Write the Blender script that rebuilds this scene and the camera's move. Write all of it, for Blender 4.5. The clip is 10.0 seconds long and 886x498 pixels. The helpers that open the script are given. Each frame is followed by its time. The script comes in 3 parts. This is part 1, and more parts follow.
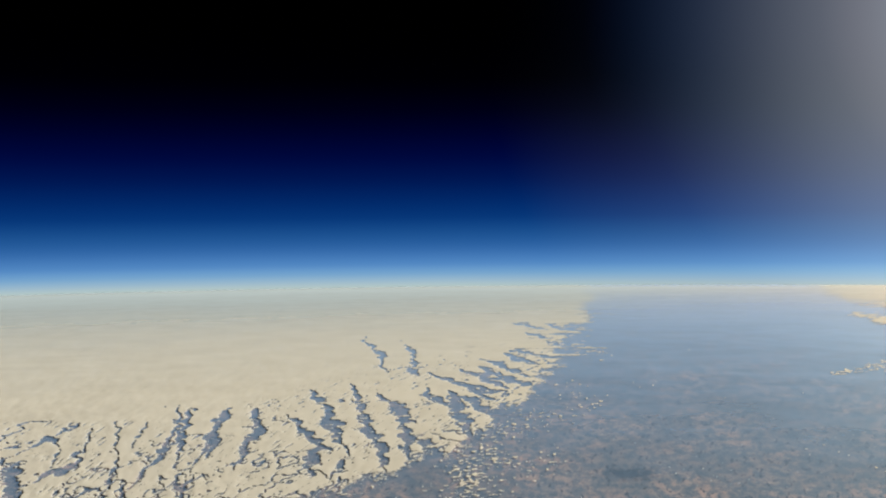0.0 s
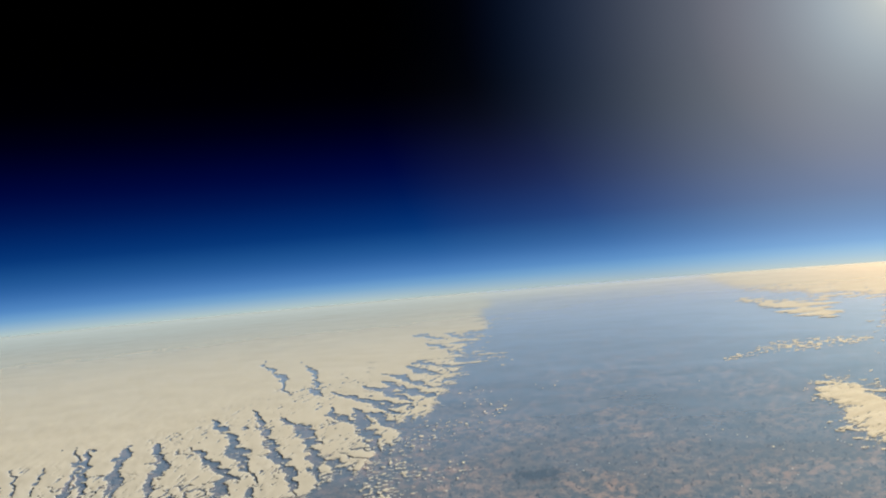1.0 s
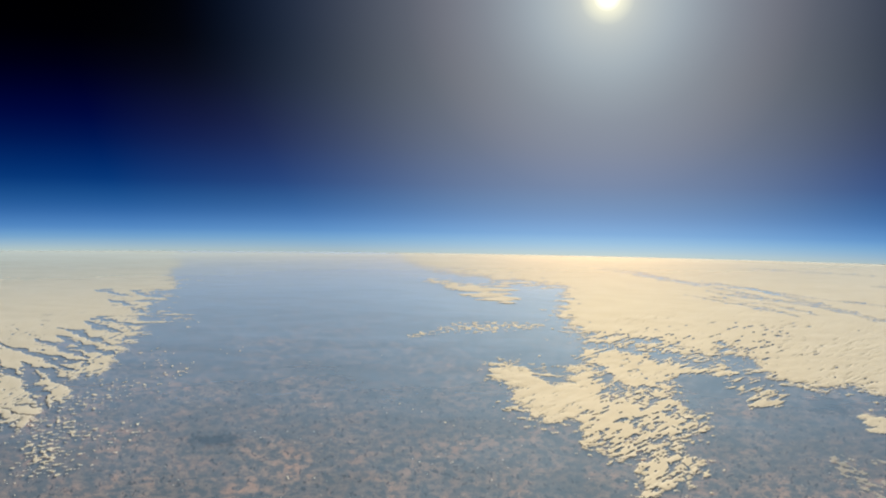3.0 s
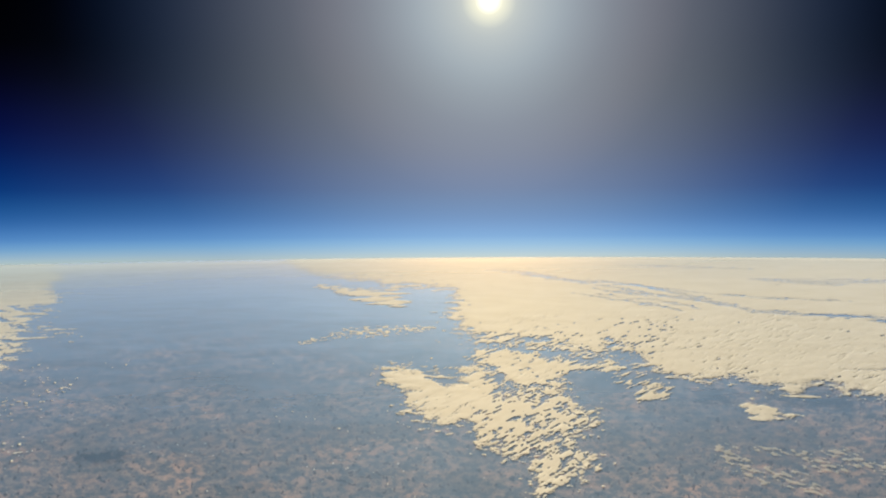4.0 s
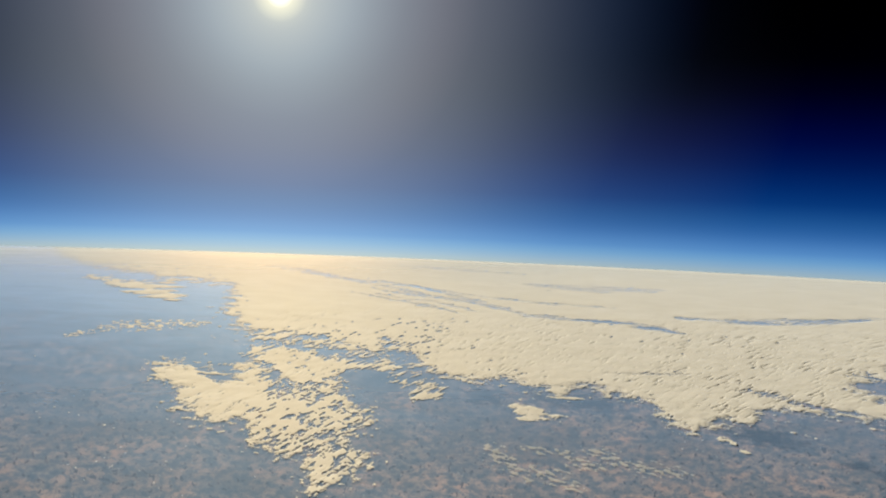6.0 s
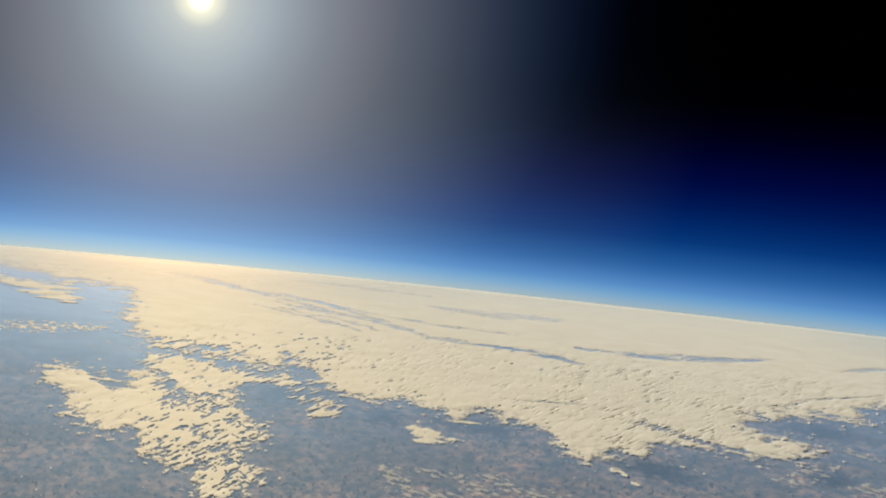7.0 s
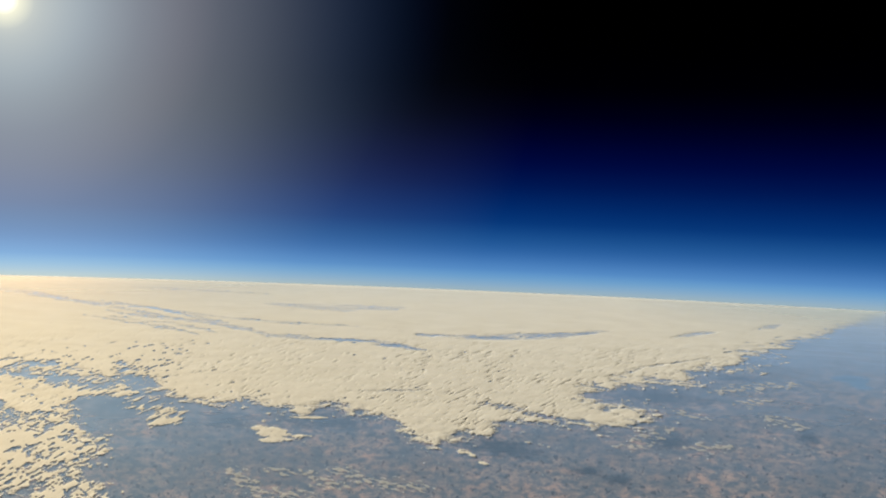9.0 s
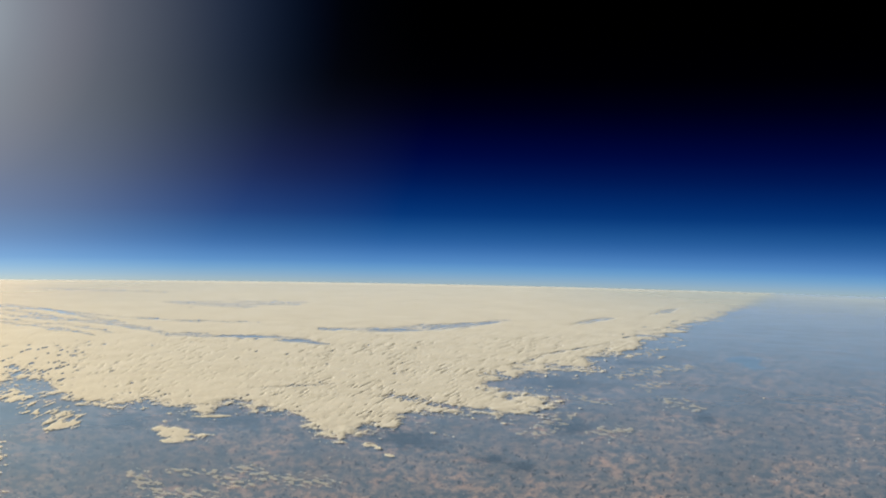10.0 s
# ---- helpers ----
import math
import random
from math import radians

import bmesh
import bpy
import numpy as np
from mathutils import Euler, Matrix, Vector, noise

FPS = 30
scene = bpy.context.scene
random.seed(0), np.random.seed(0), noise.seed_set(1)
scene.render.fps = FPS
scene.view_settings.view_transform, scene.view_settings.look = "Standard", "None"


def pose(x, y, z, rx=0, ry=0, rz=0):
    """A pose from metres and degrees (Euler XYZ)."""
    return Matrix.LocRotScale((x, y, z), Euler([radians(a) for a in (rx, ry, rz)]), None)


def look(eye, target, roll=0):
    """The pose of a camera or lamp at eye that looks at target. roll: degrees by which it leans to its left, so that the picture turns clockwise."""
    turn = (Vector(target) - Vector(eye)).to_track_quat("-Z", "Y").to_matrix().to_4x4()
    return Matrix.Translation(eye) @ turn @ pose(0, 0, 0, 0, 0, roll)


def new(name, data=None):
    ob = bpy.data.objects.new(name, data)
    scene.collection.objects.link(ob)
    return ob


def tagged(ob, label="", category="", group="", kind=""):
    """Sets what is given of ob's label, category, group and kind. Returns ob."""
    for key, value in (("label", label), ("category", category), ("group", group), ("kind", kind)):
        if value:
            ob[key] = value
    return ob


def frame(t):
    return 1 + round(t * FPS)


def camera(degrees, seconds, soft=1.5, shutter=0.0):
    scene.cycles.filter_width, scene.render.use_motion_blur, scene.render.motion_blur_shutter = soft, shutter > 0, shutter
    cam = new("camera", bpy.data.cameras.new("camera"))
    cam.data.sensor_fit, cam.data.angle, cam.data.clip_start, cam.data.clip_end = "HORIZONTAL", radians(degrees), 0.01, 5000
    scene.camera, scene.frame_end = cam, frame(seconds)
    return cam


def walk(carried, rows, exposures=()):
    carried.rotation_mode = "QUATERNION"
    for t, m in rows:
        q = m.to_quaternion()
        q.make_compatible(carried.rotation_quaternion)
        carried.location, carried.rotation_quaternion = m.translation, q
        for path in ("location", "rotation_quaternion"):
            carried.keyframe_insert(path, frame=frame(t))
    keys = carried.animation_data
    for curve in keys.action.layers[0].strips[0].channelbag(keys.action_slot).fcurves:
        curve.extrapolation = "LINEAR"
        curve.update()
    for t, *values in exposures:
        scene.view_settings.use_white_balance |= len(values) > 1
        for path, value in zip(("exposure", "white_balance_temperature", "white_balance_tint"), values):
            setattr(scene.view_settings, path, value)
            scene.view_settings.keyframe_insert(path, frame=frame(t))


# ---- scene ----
# A view from a high balloon, built small, so that the horizon lies inside the camera's reach: 80 m of height here stand
# for some 30 km, and the curve of the ground puts the horizon 2.74 degrees below level.
EYE = 80.0
R = 66840.0

# seconds, yaw to the left of +y, pitch, roll
TURN = [
    (0.0, 32.78, -0.83, -0.70),
    (0.5, 30.49, -0.13, -3.15),
    (1.0, 27.21, -0.38, -4.90),
    (1.5, 23.69, -1.17, -4.60),
    (2.0, 19.53, -1.98, -2.41),
    (2.5, 14.96, -2.40, 0.34),
    (2.7, 13.57, -2.51, 0.81),
    (3.8, 6.71, -2.35, -0.22),
    (4.0, 5.77, -2.33, -0.42),
    (4.5, 3.04, -2.45, -1.20),
    (5.0, 0.43, -2.74, -1.29),
    (5.5, -2.82, -2.68, -0.00),
    (5.7, -4.01, -2.55, 0.85),
    (6.8, -9.28, -1.05, 5.88),
    (7.0, -10.36, -0.82, 5.96),
    (7.5, -12.53, -0.47, 5.28),
    (8.0, -14.42, -0.49, 4.01),
    (8.5, -16.74, -0.61, 3.17),
    (9.0, -18.95, -0.69, 2.36),
    (9.5, -21.11, -0.64, 1.45),
    (10.0, -24.12, -0.94, 1.15),
]


def facing(yaw, pitch):
    a, b = radians(yaw), radians(pitch)
    return Vector((-math.sin(a) * math.cos(b), math.cos(a) * math.cos(b), math.sin(b)))


cam = camera(44.0, 10.0, soft=2.0)


def drift(t):
    """The balloon's own slow way: up, and off with the wind."""
    return Vector((0.025 * (t - 5), 0.012 * (t - 5), EYE + 0.013 * (t - 5)))


walk(cam, [(t, look(drift(t), drift(t) + facing(yaw, pitch), roll)) for t, yaw, pitch, roll in TURN])

# ---- light ----
SUN_YAW, SUN_UP = 3.3, 10.4
TO_SUN = facing(SUN_YAW, SUN_UP)
sun = new("sun", bpy.data.lights.new("sun", "SUN"))
sun.data.energy, sun.data.angle, sun.data.color = 5.0, radians(0.53), (0.985, 0.91, 0.715)
sun.matrix_world = look((0, 0, 400), Vector((0, 0, 400)) - TO_SUN)
scene.view_settings.exposure = 1.65

BASE = 0.38  # height of the highest cloud sheet and of the air's visible rim
LOW = 0.30  # height of the low broken clouds
DIP = math.degrees(math.acos((R + BASE) / (R + EYE)))
CHART = 44 / 69  # degrees in one unit of the sky's steps and of the cloud outlines


class Nodes:
    """Short ways to wire a node tree."""

    def __init__(self, tree):
        self.tree = tree
        tree.nodes.clear()

    def add(self, kind, **settings):
        node = self.tree.nodes.new(kind)
        for key, value in settings.items():
            setattr(node, key, value)
        return node

    def put(self, socket, value):
        if isinstance(value, bpy.types.NodeSocket):
            self.tree.links.new(value, socket)
        elif value is not None:
            socket.default_value = value

    def math(self, operation, a, b=None, c=None, clamp=False):
        node = self.add("ShaderNodeMath", operation=operation, use_clamp=clamp)
        for socket, value in zip(node.inputs, (a, b, c)):
            self.put(socket, value)
        return node.outputs[0]

    def ramp(self, value, stops, smooth="LINEAR"):
        node = self.add("ShaderNodeValToRGB")
        node.color_ramp.interpolation = smooth
        while len(node.color_ramp.elements) < len(stops):
            node.color_ramp.elements.new(0.5)
        for element, (at, colour) in zip(node.color_ramp.elements, stops):
            element.position = at
            element.color = (*colour, 1) if isinstance(colour, tuple) else (colour, colour, colour, 1)
        self.put(node.inputs[0], value)
        return node.outputs[0]

    def mix(self, factor, a, b, blend="MIX"):
        node = self.add("ShaderNodeMix", data_type="RGBA", blend_type=blend)
        self.put(node.inputs[0], factor)
        for socket, value in ((node.inputs[6], a), (node.inputs[7], b)):
            self.put(socket, (*value, 1) if isinstance(value, tuple) else value)
        return node.outputs[2]

    def noise(self, where, scale, detail=4.0, rough=0.55, warp=0.0):
        node = self.add("ShaderNodeTexNoise")
        self.put(node.inputs["Vector"], where)
        for key, value in (("Scale", scale), ("Detail", detail), ("Roughness", rough), ("Distortion", warp)):
            node.inputs[key].default_value = value
        return node.outputs[0]


def stops(span, rows):
    """Ramp stops from rows of degrees and linear colours, over a ramp that covers that many degrees."""
    return [(a / span, c) for a, c in rows]


# the sky: black overhead, a blue limb of air over the horizon, and light scattered round the sun
world = bpy.data.worlds.new("sky")
scene.world = world
world.use_nodes = True
n = Nodes(world.node_tree)
way = n.add("ShaderNodeTexCoord").outputs["Generated"]
split = n.add("ShaderNodeSeparateXYZ")
n.put(split.inputs[0], way)
height = n.math("MULTIPLY", n.math("ARCSINE", split.outputs[2]), 180 / math.pi)
above = n.math("DIVIDE", n.math("ADD", height, DIP), 24.0 * CHART, clamp=True)
limb = n.ramp(above, stops(24.0, [
    (0.0, (0.35, 0.46, 0.50)), (0.5, (0.26, 0.42, 0.58)), (1.1, (0.155, 0.36, 0.61)), (1.8, (0.091, 0.262, 0.58)), (3.1, (0.028, 0.130, 0.385)), (4.4, (0.010, 0.080, 0.275)), (5.7, (0.001, 0.035, 0.19)), (7.9, (0.0, 0.012, 0.103)),
    (9.7, (0.0, 0.004, 0.060)), (11.0, (0.0, 0.002, 0.042)), (12.6, (0.0, 0.0006, 0.020)), (14.4, (0.0, 0.0, 0.006)), (17.0, (0.0, 0.0, 0.0))]), "B_SPLINE")
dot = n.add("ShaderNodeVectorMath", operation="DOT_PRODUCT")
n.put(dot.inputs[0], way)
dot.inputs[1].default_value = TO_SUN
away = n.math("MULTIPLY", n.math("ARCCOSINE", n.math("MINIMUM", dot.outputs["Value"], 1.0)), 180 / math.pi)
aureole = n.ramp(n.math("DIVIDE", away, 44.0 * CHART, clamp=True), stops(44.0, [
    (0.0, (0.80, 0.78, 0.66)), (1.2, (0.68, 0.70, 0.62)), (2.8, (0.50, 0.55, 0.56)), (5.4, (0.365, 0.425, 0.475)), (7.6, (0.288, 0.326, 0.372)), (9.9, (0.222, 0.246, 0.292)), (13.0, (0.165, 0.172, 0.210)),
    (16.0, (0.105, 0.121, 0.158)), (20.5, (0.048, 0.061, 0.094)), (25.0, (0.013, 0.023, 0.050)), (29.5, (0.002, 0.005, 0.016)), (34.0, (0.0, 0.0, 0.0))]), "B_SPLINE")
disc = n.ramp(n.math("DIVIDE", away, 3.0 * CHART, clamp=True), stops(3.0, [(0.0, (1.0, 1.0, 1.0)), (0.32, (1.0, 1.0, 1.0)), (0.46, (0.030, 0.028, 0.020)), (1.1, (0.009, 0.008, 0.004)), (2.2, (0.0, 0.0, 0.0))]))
air = n.add("ShaderNodeBackground")
low = n.ramp(above, stops(24.0, [(0.0, 1.0), (0.6, 0.5), (1.8, 0.0)]))
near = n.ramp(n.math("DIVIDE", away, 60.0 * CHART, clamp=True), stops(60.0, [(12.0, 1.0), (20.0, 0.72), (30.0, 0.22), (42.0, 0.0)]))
wide_low = n.ramp(above, stops(24.0, [(0.0, 1.0), (3.0, 0.8), (7.0, 0.58), (12.0, 0.24), (17.0, 0.0)]), "B_SPLINE")
hazy = n.mix(1.0, n.mix(1.0, wide_low, near, "MULTIPLY"), (0.118, 0.145, 0.065), "MULTIPLY")
dusty = n.mix(1.0, n.mix(1.0, low, near, "MULTIPLY"), (0.16, 0.09, 0.0), "MULTIPLY")
west = n.add("ShaderNodeVectorMath", operation="DOT_PRODUCT")
n.put(west.inputs[0], way)
west.inputs[1].default_value = facing(46.0, 0.0)
pale = n.ramp(above, stops(24.0, [(0.0, 1.0), (0.5, 0.62), (1.1, 0.22), (2.0, 0.0)]))
pale = n.mix(1.0, n.mix(1.0, pale, n.ramp(west.outputs["Value"], [(0.87, 0.0), (0.97, 1.0)]), "MULTIPLY"), (0.13, 0.125, 0.05), "MULTIPLY")
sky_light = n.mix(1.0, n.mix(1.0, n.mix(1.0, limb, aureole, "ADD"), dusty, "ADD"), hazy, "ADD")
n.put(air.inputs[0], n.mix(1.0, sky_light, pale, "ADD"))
air.inputs[1].default_value = 0.317
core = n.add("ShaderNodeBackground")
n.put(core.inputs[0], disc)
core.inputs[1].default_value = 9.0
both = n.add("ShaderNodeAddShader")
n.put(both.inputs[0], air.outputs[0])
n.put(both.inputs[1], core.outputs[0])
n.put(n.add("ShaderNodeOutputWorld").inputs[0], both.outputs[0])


# ---- materials ----
def material(name):
    mat = bpy.data.materials.new(name)
    mat.use_nodes = True
    tree = Nodes(mat.node_tree)
    return mat, tree, tree.add("ShaderNodeOutputMaterial")


def make_ground():
    mat, n, out = material("farmland")
    where = n.add("ShaderNodeAttribute", attribute_name="plan").outputs["Vector"]
    soil = n.ramp(n.noise(where, 64.0, 8, 0.66, 0.15), [
        (0.34, (0.10, 0.118, 0.150)), (0.46, (0.17, 0.172, 0.190)), (0.53, (0.34, 0.260, 0.236)), (0.62, (0.46, 0.33, 0.278)), (0.74, (0.54, 0.41, 0.34))])
    crops = n.ramp(n.noise(where, 22.0, 4, 0.6, 0.2), [(0.36, (0.66, 0.78, 0.86)), (0.52, (1.0, 1.0, 1.0)), (0.66, (1.22, 1.08, 0.98))])
    region = n.ramp(n.noise(where, 7.0, 5, 0.60, 0.6), [(0.40, 0.0), (0.60, 1.0)])
    tint = n.mix(1.0, soil, crops, "MULTIPLY")
    tint = n.mix(n.math("MULTIPLY", region, 0.60), tint, (0.10, 0.122, 0.150))
    stretch = n.add("ShaderNodeMapping")
    n.put(stretch.inputs["Vector"], where)
    stretch.inputs["Rotation"].default_value = (0, 0, -0.35)
    stretch.inputs["Scale"].default_value = (0.9, 0.5, 1.0)
    dark_specks = n.ramp(n.noise(stretch.outputs[0], 130.0, 3, 0.55, 0.3), [(0.60, 0.0), (0.64, 1.0)])
    pale_specks = n.ramp(n.noise(stretch.outputs[0], 220.0, 1, 0.5), [(0.70, 0.0), (0.76, 1.0)])
    tint = n.mix(n.math("MULTIPLY", dark_specks, 0.85), tint, (0.040, 0.046, 0.056))
    tint = n.mix(n.math("MULTIPLY", pale_specks, 0.45), tint, (0.60, 0.56, 0.52))
    shade = n.add("ShaderNodeBsdfDiffuse")
    n.put(shade.inputs["Color"], tint)
    n.put(out.inputs[0], shade.outputs[0])
    return mat


def make_woods_and_shade():
    # one dark colour for woods and for cloud shade painted on the ground
    mat, n, out = material("woodland")
    where = n.add("ShaderNodeAttribute", attribute_name="plan").outputs["Vector"]
    edge = n.add("ShaderNodeAttribute", attribute_name="cover").outputs["Fac"]
    shade = n.add("ShaderNodeBsdfDiffuse")
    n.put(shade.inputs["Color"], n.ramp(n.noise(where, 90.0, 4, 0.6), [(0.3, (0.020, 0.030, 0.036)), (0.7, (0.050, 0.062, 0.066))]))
    ragged = n.math("MULTIPLY_ADD", n.math("SUBTRACT", n.noise(where, 60.0, 5, 0.65), 0.5), 2.6, edge)
    veil = n.add("ShaderNodeMixShader")
    n.put(veil.inputs[0], n.math("MULTIPLY", n.math("MULTIPLY_ADD", ragged, 1.1, -0.22, clamp=True), 0.95))
    n.put(veil.inputs[1], n.add("ShaderNodeBsdfTransparent").outputs[0])
    n.put(veil.inputs[2], shade.outputs[0])
    n.put(out.inputs[0], veil.outputs[0])
    return mat


def make_cloud(name, thin):
    mat, n, out = material(name)
    where = n.add("ShaderNodeNewGeometry").outputs["Position"]
    grain = n.add("ShaderNodeAttribute", attribute_name="grain").outputs["Vector"]
    cover = n.add("ShaderNodeAttribute", attribute_name="cover").outputs["Fac"]
    tone = n.ramp(n.noise(where, 0.03, 5, 0.6), [(0.3, (0.84, 0.83, 0.81)), (0.7, (0.95, 0.94, 0.92))])
    bump = n.add("ShaderNodeBump")
    bump.inputs["Strength"].default_value = 0.08
    bump.inputs["Distance"].default_value = 0.6
    n.put(bump.inputs["Height"], n.noise(grain, 110.0, 5, 0.7, 0.4))
    top = n.add("ShaderNodeBsdfDiffuse")
    through_ = n.add("ShaderNodeBsdfTranslucent")
    for shade in (top, through_):
        n.put(shade.inputs["Color"], tone)
        n.put(shade.inputs["Normal"], bump.outputs[0])
    under = n.add("ShaderNodeMixShader")
    under.inputs[0].default_value = 0.35
    n.put(under.inputs[1], top.outputs[0])
    n.put(under.inputs[2], through_.outputs[0])
    onward = n.add("ShaderNodeBsdfGlossy")
    onward.inputs["Color"].default_value = (1.0, 0.78, 0.38, 1)
    onward.inputs["Roughness"].default_value = 0.80
    body = n.add("ShaderNodeMixShader")
    body.inputs[0].default_value = 0.045
    n.put(body.inputs[1], under.outputs[0])
    n.put(body.inputs[2], onward.outputs[0])
    clear = n.add("ShaderNodeBsdfTransparent")
    veil = n.add("ShaderNodeMixShader")
    fray = n.math("SUBTRACT", n.noise(grain, 330.0, 4, 0.7, 0.6), 0.5)
    ragged = n.math("MULTIPLY_ADD", fray, 2.8 if thin == 1.0 else 1.3, cover)
    n.put(veil.inputs[0], n.math("MULTIPLY", n.math("MULTIPLY_ADD", ragged, 1.7, -0.35 if thin == 1.0 else -0.12, clamp=True), thin))
    n.put(veil.inputs[1], clear.outputs[0])
    n.put(veil.inputs[2], body.outputs[0])
    n.put(out.inputs[0], veil.outputs[0])
    return mat


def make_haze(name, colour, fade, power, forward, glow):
    # airlight painted on a see-through shell, opacity set by the viewing depth
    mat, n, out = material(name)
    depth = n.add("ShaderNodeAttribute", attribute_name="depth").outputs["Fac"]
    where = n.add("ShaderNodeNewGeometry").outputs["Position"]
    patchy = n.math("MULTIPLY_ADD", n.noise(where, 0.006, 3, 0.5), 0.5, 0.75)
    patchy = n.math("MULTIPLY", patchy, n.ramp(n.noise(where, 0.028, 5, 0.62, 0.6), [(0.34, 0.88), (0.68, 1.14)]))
    haze_tint = n.add("ShaderNodeBsdfDiffuse")
    haze_tint.inputs[0].default_value = (*colour, 1)
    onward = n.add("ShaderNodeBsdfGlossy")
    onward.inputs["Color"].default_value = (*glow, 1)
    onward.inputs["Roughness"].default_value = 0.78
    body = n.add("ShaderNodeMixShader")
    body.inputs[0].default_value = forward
    n.put(body.inputs[1], haze_tint.outputs[0])
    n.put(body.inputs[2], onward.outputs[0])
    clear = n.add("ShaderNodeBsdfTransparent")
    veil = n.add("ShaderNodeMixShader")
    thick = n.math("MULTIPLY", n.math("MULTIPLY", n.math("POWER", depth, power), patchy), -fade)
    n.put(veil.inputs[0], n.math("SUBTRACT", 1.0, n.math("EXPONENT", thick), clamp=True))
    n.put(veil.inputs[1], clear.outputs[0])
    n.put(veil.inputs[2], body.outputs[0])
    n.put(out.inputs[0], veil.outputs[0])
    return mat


def make_water():
    mat, n, out = material("lake_water")
    shade = n.add("ShaderNodeBsdfPrincipled")
    where = n.add("ShaderNodeNewGeometry").outputs["Position"]
    n.put(shade.inputs["Base Color"], n.ramp(n.noise(where, 0.1, 3), [(0.3, (0.05, 0.21, 0.36)), (0.7, (0.07, 0.26, 0.42))]))
    shade.inputs["Roughness"].default_value = 0.25
    n.put(out.inputs[0], shade.outputs[0])
    return mat


FARMLAND = make_ground()
CLOUD = make_cloud("cloud_white", 1.0)
WISP = make_cloud("cloud_wisp", 0.42)
WOODS_AND_SHADE = make_woods_and_shade()
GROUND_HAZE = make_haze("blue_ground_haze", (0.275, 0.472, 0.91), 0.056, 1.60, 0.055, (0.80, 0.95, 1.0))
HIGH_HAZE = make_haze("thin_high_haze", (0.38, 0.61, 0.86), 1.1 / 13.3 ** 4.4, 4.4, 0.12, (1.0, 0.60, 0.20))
WATER = make_water()


# ---- the curved ground, its haze ----
def range_at(below, up):
    """Ground range, in metres, at which the shell that many metres up is seen that many degrees below level."""
    d = np.radians(below)
    r, e = R + up, R + EYE
    c = e * np.cos(d) / r
    return r * (np.arccos(np.clip(c, -1, 1)) * -1 + d)


def below_at(s, up):
    """The other way round."""
    a = s / (R + up)
    return np.degrees(np.arctan2(R + EYE - (R + up) * np.cos(a), (R + up) * np.sin(a)))


def place(yaw, s, up):
    """Points over the curved ground: yaw in degrees, range along the ground, height."""
    yaw, s, up = np.broadcast_arrays(yaw, s, up)
    a, yaw = s / R, np.radians(yaw)
    r = R + up
    return np.stack([-np.sin(yaw) * np.sin(a) * r, np.cos(yaw) * np.sin(a) * r, np.cos(a) * r - R], -1)


def mesh_from(name, points, quads, mat, **fields):
    mesh = bpy.data.meshes.new(name)
    mesh.vertices.add(len(points))
    mesh.vertices.foreach_set("co", np.ascontiguousarray(points, np.float32).ravel())
    mesh.loops.add(quads.size)
    mesh.loops.foreach_set("vertex_index", np.ascontiguousarray(quads, np.int32).ravel())
    mesh.polygons.add(len(quads))
    mesh.polygons.foreach_set("loop_start", np.arange(0, quads.size, 4, dtype=np.int32))
    mesh.update(calc_edges=True)
    mesh.polygons.foreach_set("use_smooth", np.ones(len(quads), bool))
    for key, values in fields.items():
        wide = values.ndim == 2
        made = mesh.attributes.new(key, "FLOAT_VECTOR" if wide else "FLOAT", "POINT")
        made.data.foreach_set("vector" if wide else "value", np.ascontiguousarray(values, np.float32).ravel())
    mesh.materials.append(mat)
    return mesh


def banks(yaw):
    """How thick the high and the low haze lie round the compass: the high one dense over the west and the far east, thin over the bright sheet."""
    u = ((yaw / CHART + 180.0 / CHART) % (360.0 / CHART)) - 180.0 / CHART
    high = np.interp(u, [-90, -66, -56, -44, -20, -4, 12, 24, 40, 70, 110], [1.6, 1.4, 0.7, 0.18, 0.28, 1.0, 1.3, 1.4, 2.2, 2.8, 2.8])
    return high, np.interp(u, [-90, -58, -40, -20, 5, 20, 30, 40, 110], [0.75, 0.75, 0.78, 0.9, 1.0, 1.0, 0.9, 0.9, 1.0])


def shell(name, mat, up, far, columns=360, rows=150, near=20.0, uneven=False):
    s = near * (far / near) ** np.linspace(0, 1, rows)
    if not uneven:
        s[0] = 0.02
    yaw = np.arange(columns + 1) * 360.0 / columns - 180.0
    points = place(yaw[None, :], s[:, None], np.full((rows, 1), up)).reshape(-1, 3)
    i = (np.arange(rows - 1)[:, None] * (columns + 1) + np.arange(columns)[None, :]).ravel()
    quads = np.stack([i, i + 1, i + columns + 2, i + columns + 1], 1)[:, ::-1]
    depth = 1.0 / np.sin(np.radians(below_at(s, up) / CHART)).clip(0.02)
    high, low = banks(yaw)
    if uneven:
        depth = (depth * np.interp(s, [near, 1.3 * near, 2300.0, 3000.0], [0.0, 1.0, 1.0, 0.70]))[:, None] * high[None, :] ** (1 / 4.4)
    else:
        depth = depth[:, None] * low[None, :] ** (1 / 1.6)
    plan = np.stack(np.broadcast_arrays(np.radians(yaw / CHART)[None, :], 0.63 * np.log(s)[:, None], 0.0), -1).reshape(-1, 3)
    below = np.repeat(s < 200.0, columns + 1)
    plan[below] = 0.004 * points[below]
    return new(name, mesh_from(name, points, quads, mat, depth=np.broadcast_to(depth.reshape(rows, -1), (rows, columns + 1)).ravel(), plan=plan))


